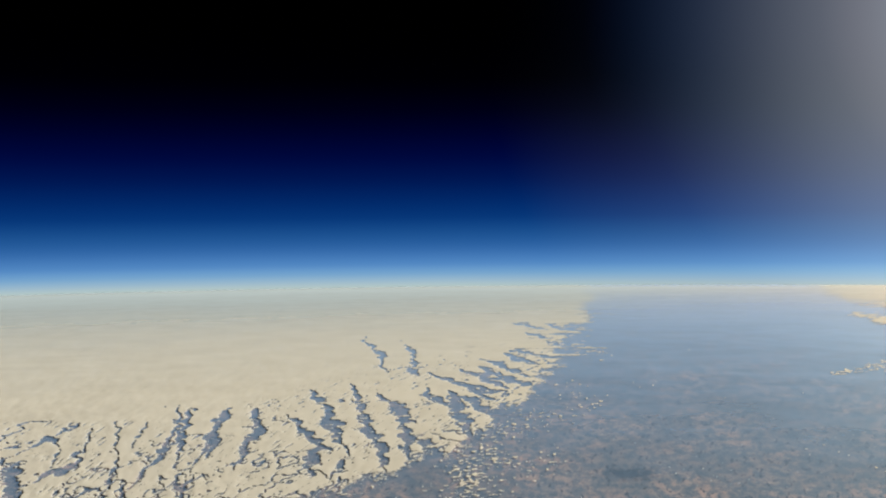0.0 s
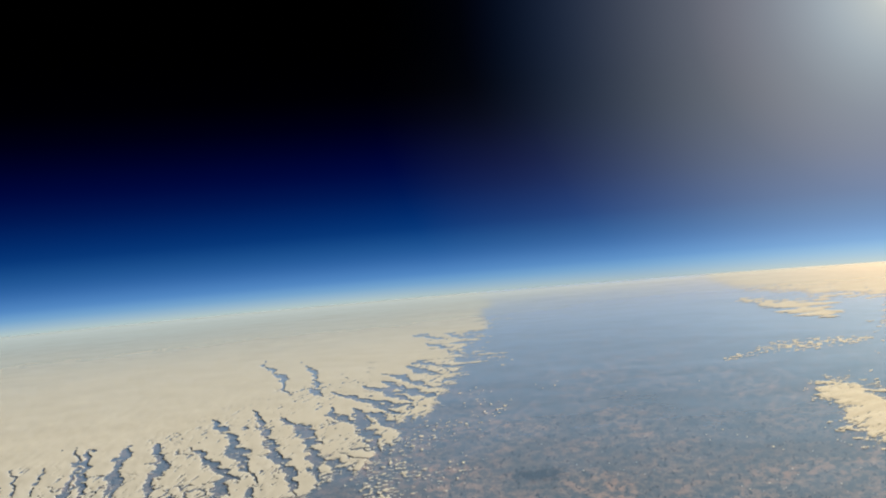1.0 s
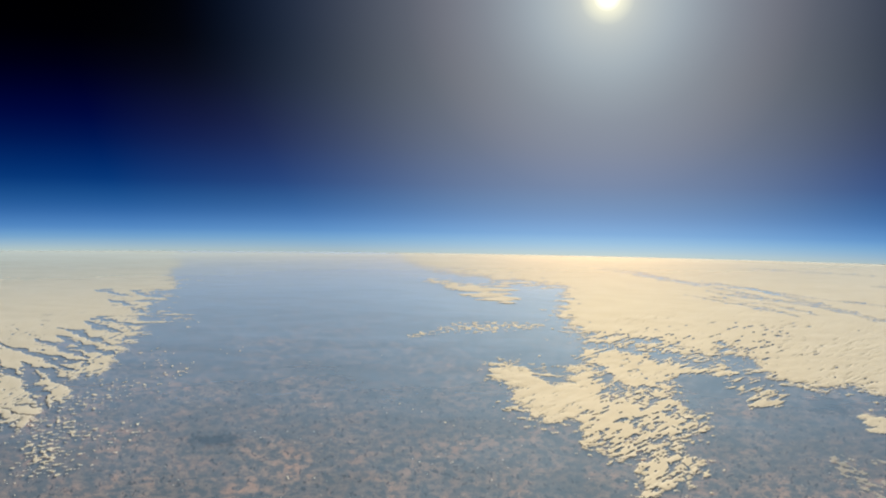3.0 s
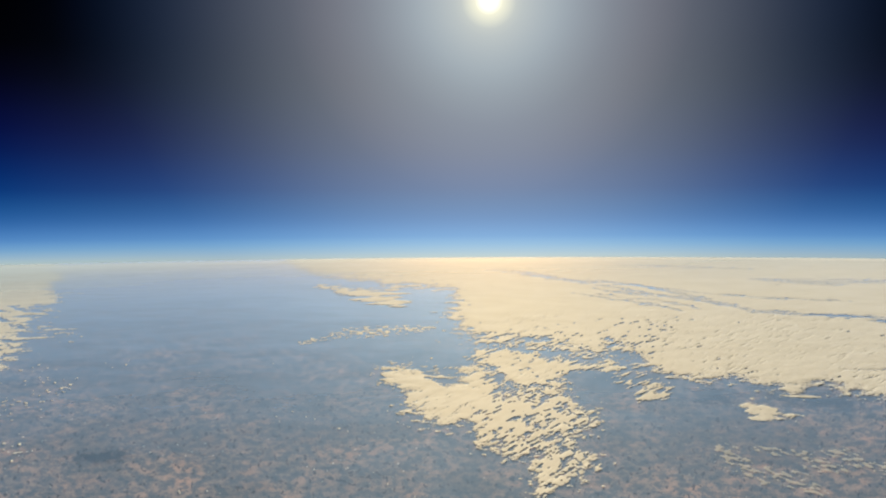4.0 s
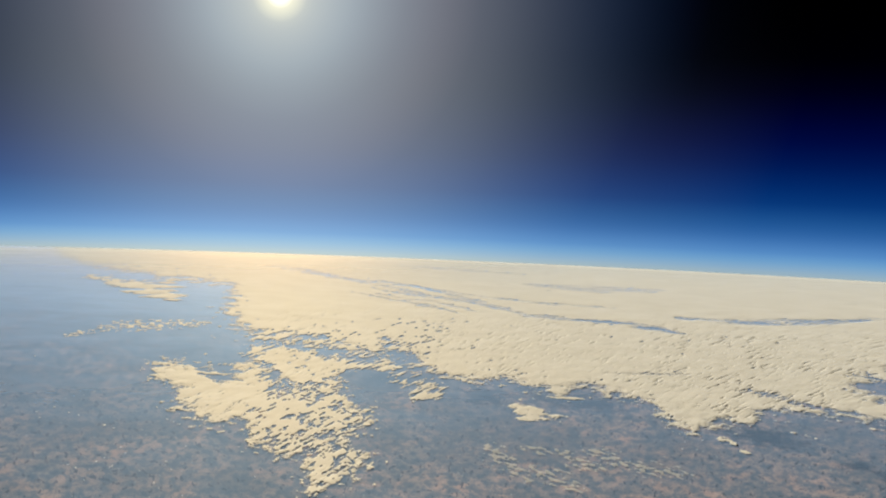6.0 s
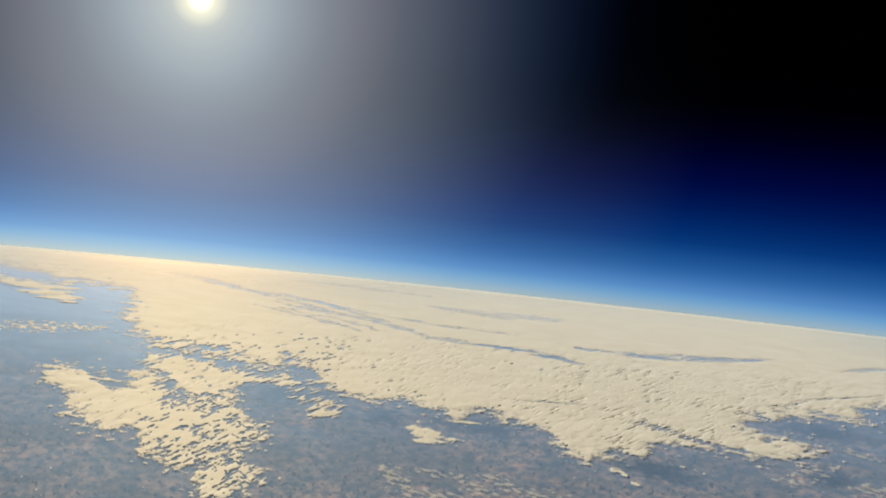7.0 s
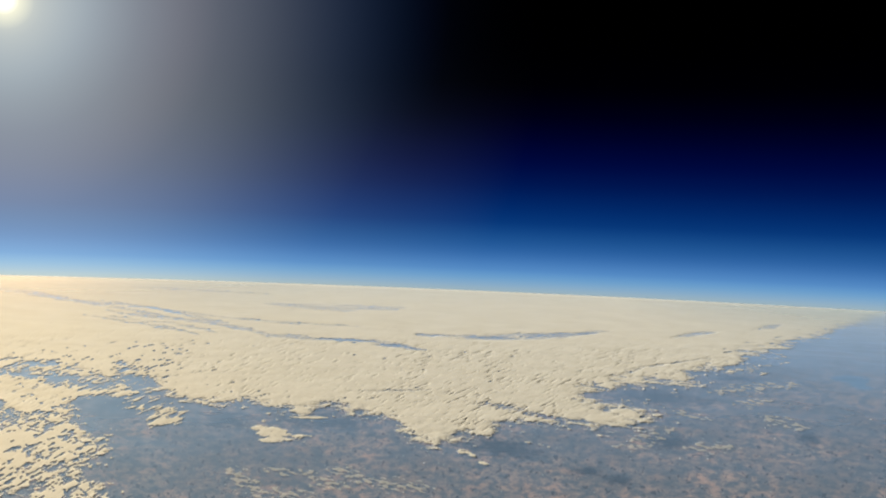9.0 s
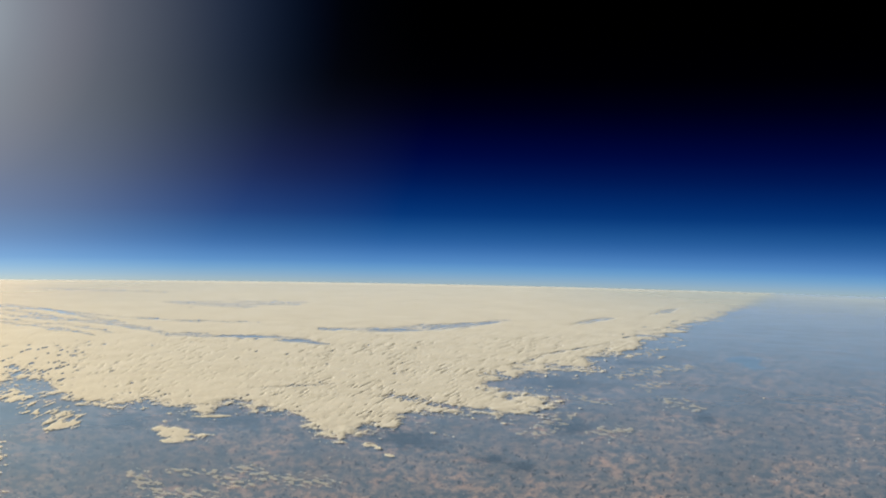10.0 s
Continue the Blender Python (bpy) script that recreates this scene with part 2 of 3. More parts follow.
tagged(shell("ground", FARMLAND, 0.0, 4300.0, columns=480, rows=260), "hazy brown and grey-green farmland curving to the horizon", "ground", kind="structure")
# two added shells carry the painted haze of the air
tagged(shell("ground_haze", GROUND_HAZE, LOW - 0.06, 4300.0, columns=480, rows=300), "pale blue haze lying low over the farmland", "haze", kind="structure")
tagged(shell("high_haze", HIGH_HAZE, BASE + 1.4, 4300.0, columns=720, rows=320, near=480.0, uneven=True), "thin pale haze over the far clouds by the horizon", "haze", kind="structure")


# ---- clouds ----
def lattice(x, y, seed):
    """Smooth gradient noise, about -1 to 1."""
    xi, yi = np.floor(x).astype(np.int64), np.floor(y).astype(np.int64)
    fx, fy = x - xi, y - yi
    ux, uy = fx * fx * fx * (fx * (fx * 6 - 15) + 10), fy * fy * fy * (fy * (fy * 6 - 15) + 10)

    def corner(i, j):
        k = ((xi + i) * 374761393 + (yi + j) * 668265263 + seed * 982451653) & 0xFFFFFFFF
        k = ((k ^ (k >> 13)) * 1274126177) & 0xFFFFFFFF
        a = (k ^ (k >> 16)) % 4096 * (2 * math.pi / 4096)
        return np.cos(a) * (fx - i) + np.sin(a) * (fy - j)

    low = corner(0, 0) * (1 - ux) + corner(1, 0) * ux
    high = corner(0, 1) * (1 - ux) + corner(1, 1) * ux
    return 1.5 * (low * (1 - uy) + high * uy)


def layered(x, y, size, octaves, seed, gain=0.55):
    total, weight, sum_weight = 0.0, 1.0, 0.0
    for k in range(octaves):
        total = total + weight * lattice(x / size, y / size, seed + 17 * k)
        sum_weight += weight
        size, weight = size / 2.03, weight * gain
    return total / sum_weight * 1.4


def inside(u, v, outline, tall=1.6):
    """Degrees inside an outline of (yaw, degrees below the horizon), negative outside; heights count more, as far ground is foreshortened."""
    pts = np.array(outline, float).reshape(-1, 2)
    best, odd = np.full(u.shape, 1e9), np.zeros(u.shape, bool)
    for (ax, ay), (bx, by) in zip(pts, np.roll(pts, -1, 0)):
        dx, dy = bx - ax, (by - ay) * tall
        px, py = u - ax, (v - ay) * tall
        k = ((px * dx + py * dy) / (dx * dx + dy * dy + 1e-9)).clip(0, 1)
        best = np.minimum(best, (px - k * dx) ** 2 + (py - k * dy) ** 2)
        if ay != by:
            odd ^= ((ay > v) != (by > v)) & (u < ax + (v - ay) * (bx - ax) / (by - ay))
    return np.where(odd, 1, -1) * np.sqrt(best)


def along(u, v, line, wide, tall=2.5, blunt=0.35):
    """1 on a line, falling to 0 at its half width, which thins towards both ends."""
    pts = np.array(line, float).reshape(-1, 2)
    best = np.zeros(u.shape)
    count = len(pts) - 1
    for i in range(count):
        (ax, ay), (bx, by) = pts[i], pts[i + 1]
        dx, dy = bx - ax, (by - ay) * tall
        k = (((u - ax) * dx + (v - ay) * tall * dy) / (dx * dx + dy * dy)).clip(0, 1)
        d = np.hypot(u - ax - k * dx, (v - ay) * tall - k * dy)
        taper = wide * (blunt + (1 - blunt) * np.sin(math.pi * (i + k) / count))
        best = np.maximum(best, 1 - d / taper)
    return best.clip(0, 1)


def step(x, a, b):
    k = ((x - a) / (b - a)).clip(0, 1)
    return k * k * (3 - 2 * k)


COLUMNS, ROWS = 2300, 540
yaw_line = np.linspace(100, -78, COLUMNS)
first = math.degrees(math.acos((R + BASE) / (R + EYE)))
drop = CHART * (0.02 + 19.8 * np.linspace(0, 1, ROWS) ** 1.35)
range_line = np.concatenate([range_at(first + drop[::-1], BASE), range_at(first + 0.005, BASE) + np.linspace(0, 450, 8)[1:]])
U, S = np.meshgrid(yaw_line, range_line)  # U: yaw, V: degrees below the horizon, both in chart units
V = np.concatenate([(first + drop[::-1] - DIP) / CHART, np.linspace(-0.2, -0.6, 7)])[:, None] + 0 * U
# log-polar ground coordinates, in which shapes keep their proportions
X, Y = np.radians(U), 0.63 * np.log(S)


def even(field):
    return field / field.std()


N_MID = even(layered(X, Y, 0.09, 4, 2))
N_FINE = even(layered(X, Y, 0.030, 3, 3))
N_DASH = even(layered(X, Y + 0.5 * X, 0.022, 2, 4))
N_EDGE = even(layered(X, Y, 0.06, 5, 5, 0.70))
RAG = even(layered(X, Y, 0.14, 6, 6, 0.72))
VEIN = np.abs(even(layered(X, Y + 0.3 * X, 0.045, 3, 7, 0.6)))
VEINS = 1 - step(VEIN, 0.04, 0.26)
FRAY = even(layered(0.6 * X + 0.15 * Y, Y - 0.12 * X, 0.018, 3, 8))
STREAK = even(layered(0.25 * X, Y + 0.1 * X, 0.020, 3, 9))
SPRAY = even(layered(0.65 * X + 0.1 * Y, Y - 0.1 * X, 0.0095, 2, 10))
HOLES = even(layered(0.55 * X, Y + 0.12 * X, 0.0095, 2, 11))
CRACKS = 1 - step(np.abs(even(layered(0.55 * X + 0.15 * Y, Y + 0.95 * X, 0.020, 3, 13, 0.6))), 0.05, 0.32)
DASHES = step(even(layered(0.34 * X, Y + 1.4 * X, 0.0062, 2, 14)) + 0.35 * N_MID, 1.45, 2.1)
FEATHER = even(layered(0.16 * X, Y - 0.09 * X, 0.014, 2, 16))
SEEDS = even(layered(0.55 * X, Y + 0.1 * X, 0.0052, 2, 17))
SCALES = even(layered(0.36 * X, Y + 1.1 * X, 0.0082, 3, 15, 0.6))

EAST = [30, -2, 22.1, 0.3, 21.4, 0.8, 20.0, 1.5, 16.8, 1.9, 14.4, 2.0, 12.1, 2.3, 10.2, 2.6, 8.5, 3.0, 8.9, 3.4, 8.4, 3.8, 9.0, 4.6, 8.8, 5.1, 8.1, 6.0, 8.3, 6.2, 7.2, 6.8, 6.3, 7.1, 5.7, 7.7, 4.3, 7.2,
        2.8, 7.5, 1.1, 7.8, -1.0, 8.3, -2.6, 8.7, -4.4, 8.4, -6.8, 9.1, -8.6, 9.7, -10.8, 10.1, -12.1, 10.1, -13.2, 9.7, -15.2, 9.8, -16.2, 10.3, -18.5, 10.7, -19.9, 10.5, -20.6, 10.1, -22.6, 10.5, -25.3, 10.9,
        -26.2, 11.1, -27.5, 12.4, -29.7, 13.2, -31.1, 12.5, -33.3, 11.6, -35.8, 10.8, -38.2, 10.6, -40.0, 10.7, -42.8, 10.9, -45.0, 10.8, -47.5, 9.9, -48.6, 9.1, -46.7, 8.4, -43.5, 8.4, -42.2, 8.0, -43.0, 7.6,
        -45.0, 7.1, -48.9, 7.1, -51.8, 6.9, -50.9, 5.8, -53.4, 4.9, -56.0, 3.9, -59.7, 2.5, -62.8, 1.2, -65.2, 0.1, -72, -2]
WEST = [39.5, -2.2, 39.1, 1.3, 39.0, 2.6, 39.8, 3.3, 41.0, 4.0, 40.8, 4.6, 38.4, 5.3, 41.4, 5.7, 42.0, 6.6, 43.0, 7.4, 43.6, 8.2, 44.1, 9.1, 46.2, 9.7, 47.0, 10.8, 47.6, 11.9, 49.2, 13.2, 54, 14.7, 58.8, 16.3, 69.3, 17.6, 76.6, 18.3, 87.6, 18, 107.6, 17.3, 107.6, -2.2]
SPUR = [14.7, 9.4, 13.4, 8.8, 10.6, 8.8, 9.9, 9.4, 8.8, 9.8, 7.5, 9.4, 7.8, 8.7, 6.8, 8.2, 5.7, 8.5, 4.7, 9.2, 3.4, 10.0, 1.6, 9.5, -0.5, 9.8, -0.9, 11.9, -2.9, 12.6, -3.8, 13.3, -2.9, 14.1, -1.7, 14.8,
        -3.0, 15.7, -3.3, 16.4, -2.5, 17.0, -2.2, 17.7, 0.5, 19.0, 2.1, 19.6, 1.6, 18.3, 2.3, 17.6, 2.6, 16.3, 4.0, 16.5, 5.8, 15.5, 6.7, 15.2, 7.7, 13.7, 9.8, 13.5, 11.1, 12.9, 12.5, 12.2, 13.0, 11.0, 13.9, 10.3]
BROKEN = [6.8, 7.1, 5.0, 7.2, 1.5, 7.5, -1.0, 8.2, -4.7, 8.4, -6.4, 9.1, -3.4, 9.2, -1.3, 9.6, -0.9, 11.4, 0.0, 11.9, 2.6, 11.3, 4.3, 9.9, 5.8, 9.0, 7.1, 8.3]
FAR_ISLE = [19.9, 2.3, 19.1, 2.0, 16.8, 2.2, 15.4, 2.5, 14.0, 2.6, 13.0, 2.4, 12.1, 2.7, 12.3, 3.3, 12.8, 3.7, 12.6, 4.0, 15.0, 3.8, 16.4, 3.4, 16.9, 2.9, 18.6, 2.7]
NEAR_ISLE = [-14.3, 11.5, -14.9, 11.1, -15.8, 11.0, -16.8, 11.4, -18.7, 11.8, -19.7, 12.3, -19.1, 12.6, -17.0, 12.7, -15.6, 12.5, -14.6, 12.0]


def fringe(d, reach, much=1.0):
    """Small puffs just outside an edge, small holes just inside."""
    out, within = (-d / reach).clip(0, 1), (d / reach).clip(0, 1)
    d = np.where((d < 0) & (out < 1), np.maximum(d, 1.1 * (SPRAY - 1.55 + much * (1 - out))), d)
    return np.where((d > 0) & (within < 1), np.minimum(d, 0.6 * (2.0 - much * (1 - within) - HOLES).clip(-0.6, None) + 4 * within * d), d)


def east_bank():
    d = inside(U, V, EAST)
    torn = step(U, -10, -3) * step(-U, -9, -5) * step(V, 4.8, 6.6)
    ridge = step(-U, 24, 30) * step(U, -38, -33)
    d = d + (0.28 + 0.35 * torn + 0.25 * ridge) * RAG * step(V, 0.2, 2.0) + 0.30 * FRAY * step(V, 0.5, 3.0)
    rim = step(-d, -2.8, -0.1) * step(V, 3.2, 6.0)
    d = d - (d + 0.5).clip(0, None) * (VEINS * step(RAG, -0.4, 0.6) * rim * 0.8).clip(0, 1)
    d = d - (d - 0.05).clip(0, None) * CRACKS * step(N_MID + 0.6 * ridge, -0.8, 0.4) * step(-d, -2.2, -0.3) * step(V, 4.0, 6.0)
    d = d - (d + 0.4).clip(0, None) * step(SCALES, 0.55, 1.15) * torn * step(-d, -3.0, -1.2)
    d = d.clip(None, 2.0)
    d = d - (d - 0.85).clip(0, None) * DASHES * step(V, 3.6, 5.0) * step(-U, -8, 2) * step(U, -46, -30)
    d = d - (d + 0.15).clip(0, None) * DASHES * step(-d, -2.0, -0.9) * step(V, 4.0, 5.5) * step(U, -16, -6)
    lanes = []

    def lane(wide, strong, *line):
        lanes.append((line, wide, strong))

    lane(0.75, 0.9, 5.5, 1.0, 3.1, 1.1, 1.0, 1.5, -1.1, 1.9, -4.0, 2.0, -6.4, 2.2, -8.6, 2.6)
    lane(0.6, 0.7, 4.1, 1.2, -0.1, 1.7, -5.8, 2.6, -8.9, 3.1)
    lane(0.55, 0.8, -1.5, 2.9, -4.0, 3.3, -8.6, 3.9, -10.4, 4.3)
    lane(0.7, 0.7, -3.0, 2.5, -6.4, 3.0, -9.9, 3.2, -13.2, 3.7)
    lane(0.6, 0.6, -2.5, 2.8, -5.9, 3.3, -8.6, 3.5, -11.8, 4.1)
    lane(0.75, 0.8, -6.4, 2.2, -9.5, 2.8, -12.3, 3.4, -15.7, 4.2, -20.7, 4.4, -24.3, 4.5, -27.8, 4.9)
    lane(1.0, 1.6, -20.0, 4.35, -24.3, 4.5, -26.9, 4.8, -28.6, 5.0)
    lane(1.15, 1.3, -28.0, 3.8, -33.3, 3.8, -36.4, 3.6, -39.9, 3.3, -43.4, 2.8)
    lane(0.6, 0.8, -48.5, 3.0, -50.5, 2.6, -51.9, 2.4)
    lane(0.6, 0.9, -54.8, 2.0, -56.8, 1.5)
    lane(0.5, 0.45, -5.0, 0.6, -8.6, 0.7, -15.7, 0.9)
    lane(1.2, 0.45, -15.7, 1.7, -18.9, 1.8, -22.5, 1.8, -26.9, 1.7)
    lane(0.45, 0.55, -4.0, 2.0, -8.6, 2.5, -12.3, 2.9, -18.0, 3.2, -23.4, 3.3)
    lane(0.4, 0.45, -22.3, 8.5, -26.7, 8.4, -30.4, 8.1)
    lane(0.28, 0.8, -43.6, 6.6, -44.3, 6.3, -46.1, 5.6, -48.8, 5.0, -51.6, 4.4)
    for line, wide, strong in lanes:
        band = along(U, V + 0.03 * N_FINE, line, wide, 3.2) * (0.80 + 0.30 * STREAK).clip(0.2, 1.3)
        d = d - (d - 0.85).clip(0, None) * step(band, 0.02, 0.30) - 0.34 * strong * step(band, 0.10, 0.95)
    d = d - 1.6 * step(along(U, V, [-32.7, 9.2, -34.2, 9.1, -36.0, 9.4, -37.8, 9.7, -39.1, 9.95], 1.3) + 0.30 * SCALES, 0.45, 0.9)
    return np.where(V > 3.2, fringe(d, 1.2, 0.7 + 0.6 * torn), d)


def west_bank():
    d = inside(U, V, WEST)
    gaps = np.zeros(U.shape)
    bent_u, bent_v = U + 0.14 * N_FINE + 0.10 * N_MID, V + 0.10 * N_DASH + 0.06 * FRAY
    lanes = []

    def lane(wide, *line):
        lanes.append((line, wide))

    lane(0.5, 77.8, 10, 77.5, 12, 77.8, 14.6)
    lane(0.75, 72.7, 9.2, 72.8, 10.5, 74, 12.3, 75.1, 13.5, 76.1, 14.6, 77.5, 15.9)
    lane(0.5, 73.2, 12.7, 72.7, 14.3, 73.1, 15.7)
    lane(0.6, 69.6, 10, 70.3, 11.6, 71, 12.4, 71.3, 13.1, 71.9, 14.5)
    lane(0.3, 86.3, 11.1, 85.5, 10.3, 84.8, 9.8, 83.9, 9.7, 82.5, 9.7)
    lane(0.65, 86, 11.4, 83.9, 11.5, 82.8, 11.1, 82, 11.2, 82.1, 12.1, 82.8, 13.3)
    lane(0.4, 82.1, 10.8, 81.7, 10.4, 80.5, 10.1)
    lane(1, 80.4, 12, 81, 13.1, 82.1, 13.6, 83.7, 14)
    lane(0.35, 79.9, 10.4, 80, 11.4, 80.2, 12.2)
    lane(0.8, 77.9, 13.7, 78.4, 14.5, 78.9, 15.1, 80.7, 15.3)
    lane(2.4, 86, 12.1, 85, 13.9, 85.8, 16.7)
    lane(0.7, 77.1, 14.7, 77.3, 16.4)
    lane(0.8, 72.2, 15.1, 73.3, 16.3)
    lane(1, 62.4, 8.4, 61, 9.8, 60.4, 11.7, 59.3, 13.5)
    lane(0.7, 64.2, 10.3, 62.5, 11.9, 60.9, 13.4)
    lane(1, 59.1, 7.9, 58.4, 9.7, 57.8, 11.6, 56.6, 13, 56.4, 14.8)
    lane(1.2, 56.8, 8.7, 55, 10.1, 54.4, 12, 54.6, 14.1)
    lane(0.42, 57.9, 4.2, 56.5, 5.7, 56.4, 7)
    lane(0.42, 54.5, 4.5, 53.8, 5.7, 53.8, 7.4)
    lane(0.8, 71.7, 9.2, 72.4, 10.7, 73.1, 13)
    lane(0.7, 68.7, 9.2, 69.7, 10.8, 70.8, 13.2)
    lane(1, 66.7, 9.5, 66.8, 11.2, 68.1, 13.9)
    lane(0.5, 75.4, 10.2, 76.5, 12.1)
    lane(0.9, 61.6, 12.4, 62.4, 13.5, 62.2, 14.8)
    lane(0.9, 59.6, 13.7, 60.7, 15.1)
    for line, wide in lanes:
        gaps = np.maximum(gaps, along(bent_u, bent_v, line, 0.90 * wide * (0.55 if line[0] > 69 else 1.0), 1.25, 0.12))
    slits = np.zeros(U.shape)

    def slit(wide, *line):
        np.maximum(slits, along(U + 0.10 * N_FINE, V + 0.04 * N_DASH + 0.05 * FRAY, line, 0.9 * wide, 2.4, 0.25), out=slits)

    slit(0.70, 48.3, 6.0, 47.0, 6.4, 45.9, 6.9, 44.4, 7.4)
    slit(0.75, 48.5, 6.5, 47.1, 7.2, 45.8, 7.8, 44.0, 8.2)
    slit(0.95, 50.2, 6.8, 48.6, 7.2, 47.3, 7.8, 46.3, 8.3)
    slit(0.75, 51.5, 7.3, 49.9, 7.9, 48.1, 8.6, 46.3, 8.6)
    slit(0.65, 46.4, 5.5, 45.4, 6.0, 43.8, 6.4)
    slit(0.55, 46.0, 5.2, 44.6, 5.4, 43.0, 5.8)
    slit(0.75, 52.6, 7.1, 49.9, 8.0, 48.4, 8.8, 47.5, 9.3)
    slit(0.9, 52.6, 8.7, 52.0, 9.2, 51.3, 9.7)
    slit(1.15, 50.9, 8.5, 50.4, 9.7, 49.9, 11.1, 49.2, 12.5)
    slit(0.9, 50.5, 8.9, 49.1, 9.3, 48.3, 10.1, 47.0, 10.6)
    slit(0.5, 53.0, 8.3, 52.7, 9.2)
    slit(0.40, 45.8, 3.0, 44.6, 3.3, 43.2, 3.6)
    slit(0.40, 44.9, 3.8, 44.0, 4.1, 42.6, 4.3)
    slit(0.40, 43.2, 3.1, 41.6, 3.5, 40.7, 3.7)
    slit(0.40, 43.1, 4.6, 41.7, 4.9, 40.4, 5.2)
    slit(0.5, 55.9, 9.3, 54.5, 9.9)
    slit(0.6, 54.4, 6.6, 53.8, 7.1)
    gaps = step(gaps + 0.16 * FRAY + 0.12 * SPRAY + 0.10 * N_EDGE, 0.22, 0.58) * step(gaps, 0.0, 0.2)
    limit = np.interp(U, [38, 44, 50, 56, 60, 64, 70, 78, 86, 95], [2.2, 3.0, 4.2, 4.6, 4.6, 7.2, 8.6, 9.2, 8.3, 8.3])
    past = V - limit + 0.5 * N_MID
    reach = step(-U, -58, -44) * step(past, -0.8, 0.6) * step(-V, -8.0, -5.8)
    d = d + 0.35 * RAG * (1 - 0.7 * reach) + 0.25 * FRAY
    d = (d.clip(None, 1.7) - 0.10 + 0.45 * FEATHER - 0.3 * step(SCALES, 0.6, 1.2)) * reach + d * (1 - reach)
    d = d - 1.1 * (0.8 + N_EDGE).clip(0, None) * step(V, 8.5, 13) * step(-U, -64, -50)
    d = np.minimum(d, 1.7)
    d = d - (d + 0.35).clip(0, None) * gaps * (1 - 0.6 * reach)
    d = d - (d + 0.35).clip(0, None) * step(slits + 0.14 * FRAY + 0.12 * SPRAY, 0.18, 0.55) * step(slits, 0.0, 0.15)
    rim = step(past, 0.3, 3.0)
    d = d - (d + 0.5).clip(0, None) * (0.95 * VEINS * np.maximum(step(RAG, 0.2, 1.2), 0.85 * step(RAG, -0.7, 0.3) * step(V, 9.5, 12)) * rim).clip(0, 1)
    d = d - (d - 0.12).clip(0, None) * 0.9 * np.maximum(CRACKS * np.maximum(step(N_EDGE, 0.1, 0.9), 0.8 * step(N_EDGE, -0.8, 0.2) * step(V, 9, 12)), DASHES) * step(past, 0.2, 2.5)
    return np.where(V > limit - 0.5, fringe(d, 1.2, 0.9 + 0.65 * step(-U, -60, -48)), d)


def west_tail():
    d = inside(U, V, [41, 6.8, 37, 8.6, 38.5, 12, 43.5, 16, 51.2, 18, 57.4, 18.1, 51.4, 13.4, 46.5, 10.5, 43.5, 8.5])
    return np.where(d > 0, 0.9 * (SEEDS + 0.5 * N_MID - 1.35 + 0.25 * d.clip(0, 2) - 0.8 * step(-U, -46, -38)), -1)


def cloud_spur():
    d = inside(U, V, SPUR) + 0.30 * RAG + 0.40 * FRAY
    cellular = step(-U + 0.5 * N_MID, -9.0, -4.0)
    d = d.clip(None, 2.0)
    d = d - (d - 0.75 - 0.22 * SCALES).clip(0, None) * 0.85 * (1 - cellular)
    cut = VEINS * step(RAG, -1.2, 0.2) * (0.30 + 0.60 * cellular)
    cut = np.maximum(cut, CRACKS * step(N_MID, -1.0, 0.4) * (0.3 + 0.7 * cellular))
    cut = np.maximum(cut, step(SCALES, 1.0, 1.6) * cellular)
    return fringe(d - (d + 0.45).clip(0, None) * cut.clip(0, 1), 1.1, 0.9)


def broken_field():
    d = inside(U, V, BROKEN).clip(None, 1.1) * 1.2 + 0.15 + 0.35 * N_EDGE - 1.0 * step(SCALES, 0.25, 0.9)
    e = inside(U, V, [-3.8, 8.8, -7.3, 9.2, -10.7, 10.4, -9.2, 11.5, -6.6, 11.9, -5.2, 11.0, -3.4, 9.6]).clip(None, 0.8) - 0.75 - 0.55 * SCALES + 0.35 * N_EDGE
    return np.maximum(d, e)


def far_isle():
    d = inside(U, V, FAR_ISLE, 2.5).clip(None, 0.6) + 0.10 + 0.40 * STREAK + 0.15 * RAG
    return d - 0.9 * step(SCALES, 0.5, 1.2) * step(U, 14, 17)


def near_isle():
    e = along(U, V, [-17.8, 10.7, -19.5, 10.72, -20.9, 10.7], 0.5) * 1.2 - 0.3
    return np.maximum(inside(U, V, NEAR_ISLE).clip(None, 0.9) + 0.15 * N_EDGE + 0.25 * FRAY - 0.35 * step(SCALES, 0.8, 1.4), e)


def cloud_row():
    d = along(U, V, [20.6, 6.8, 18.7, 6.35, 17.1, 6.1, 15.1, 6.0, 13.2, 5.9, 11.3, 5.8, 9.7, 5.7], 1.3) * 1.2
    return np.where(d > 0.02, 1.5 * (d - 0.52 + 0.15 * N_EDGE + 0.85 * SEEDS), -1)


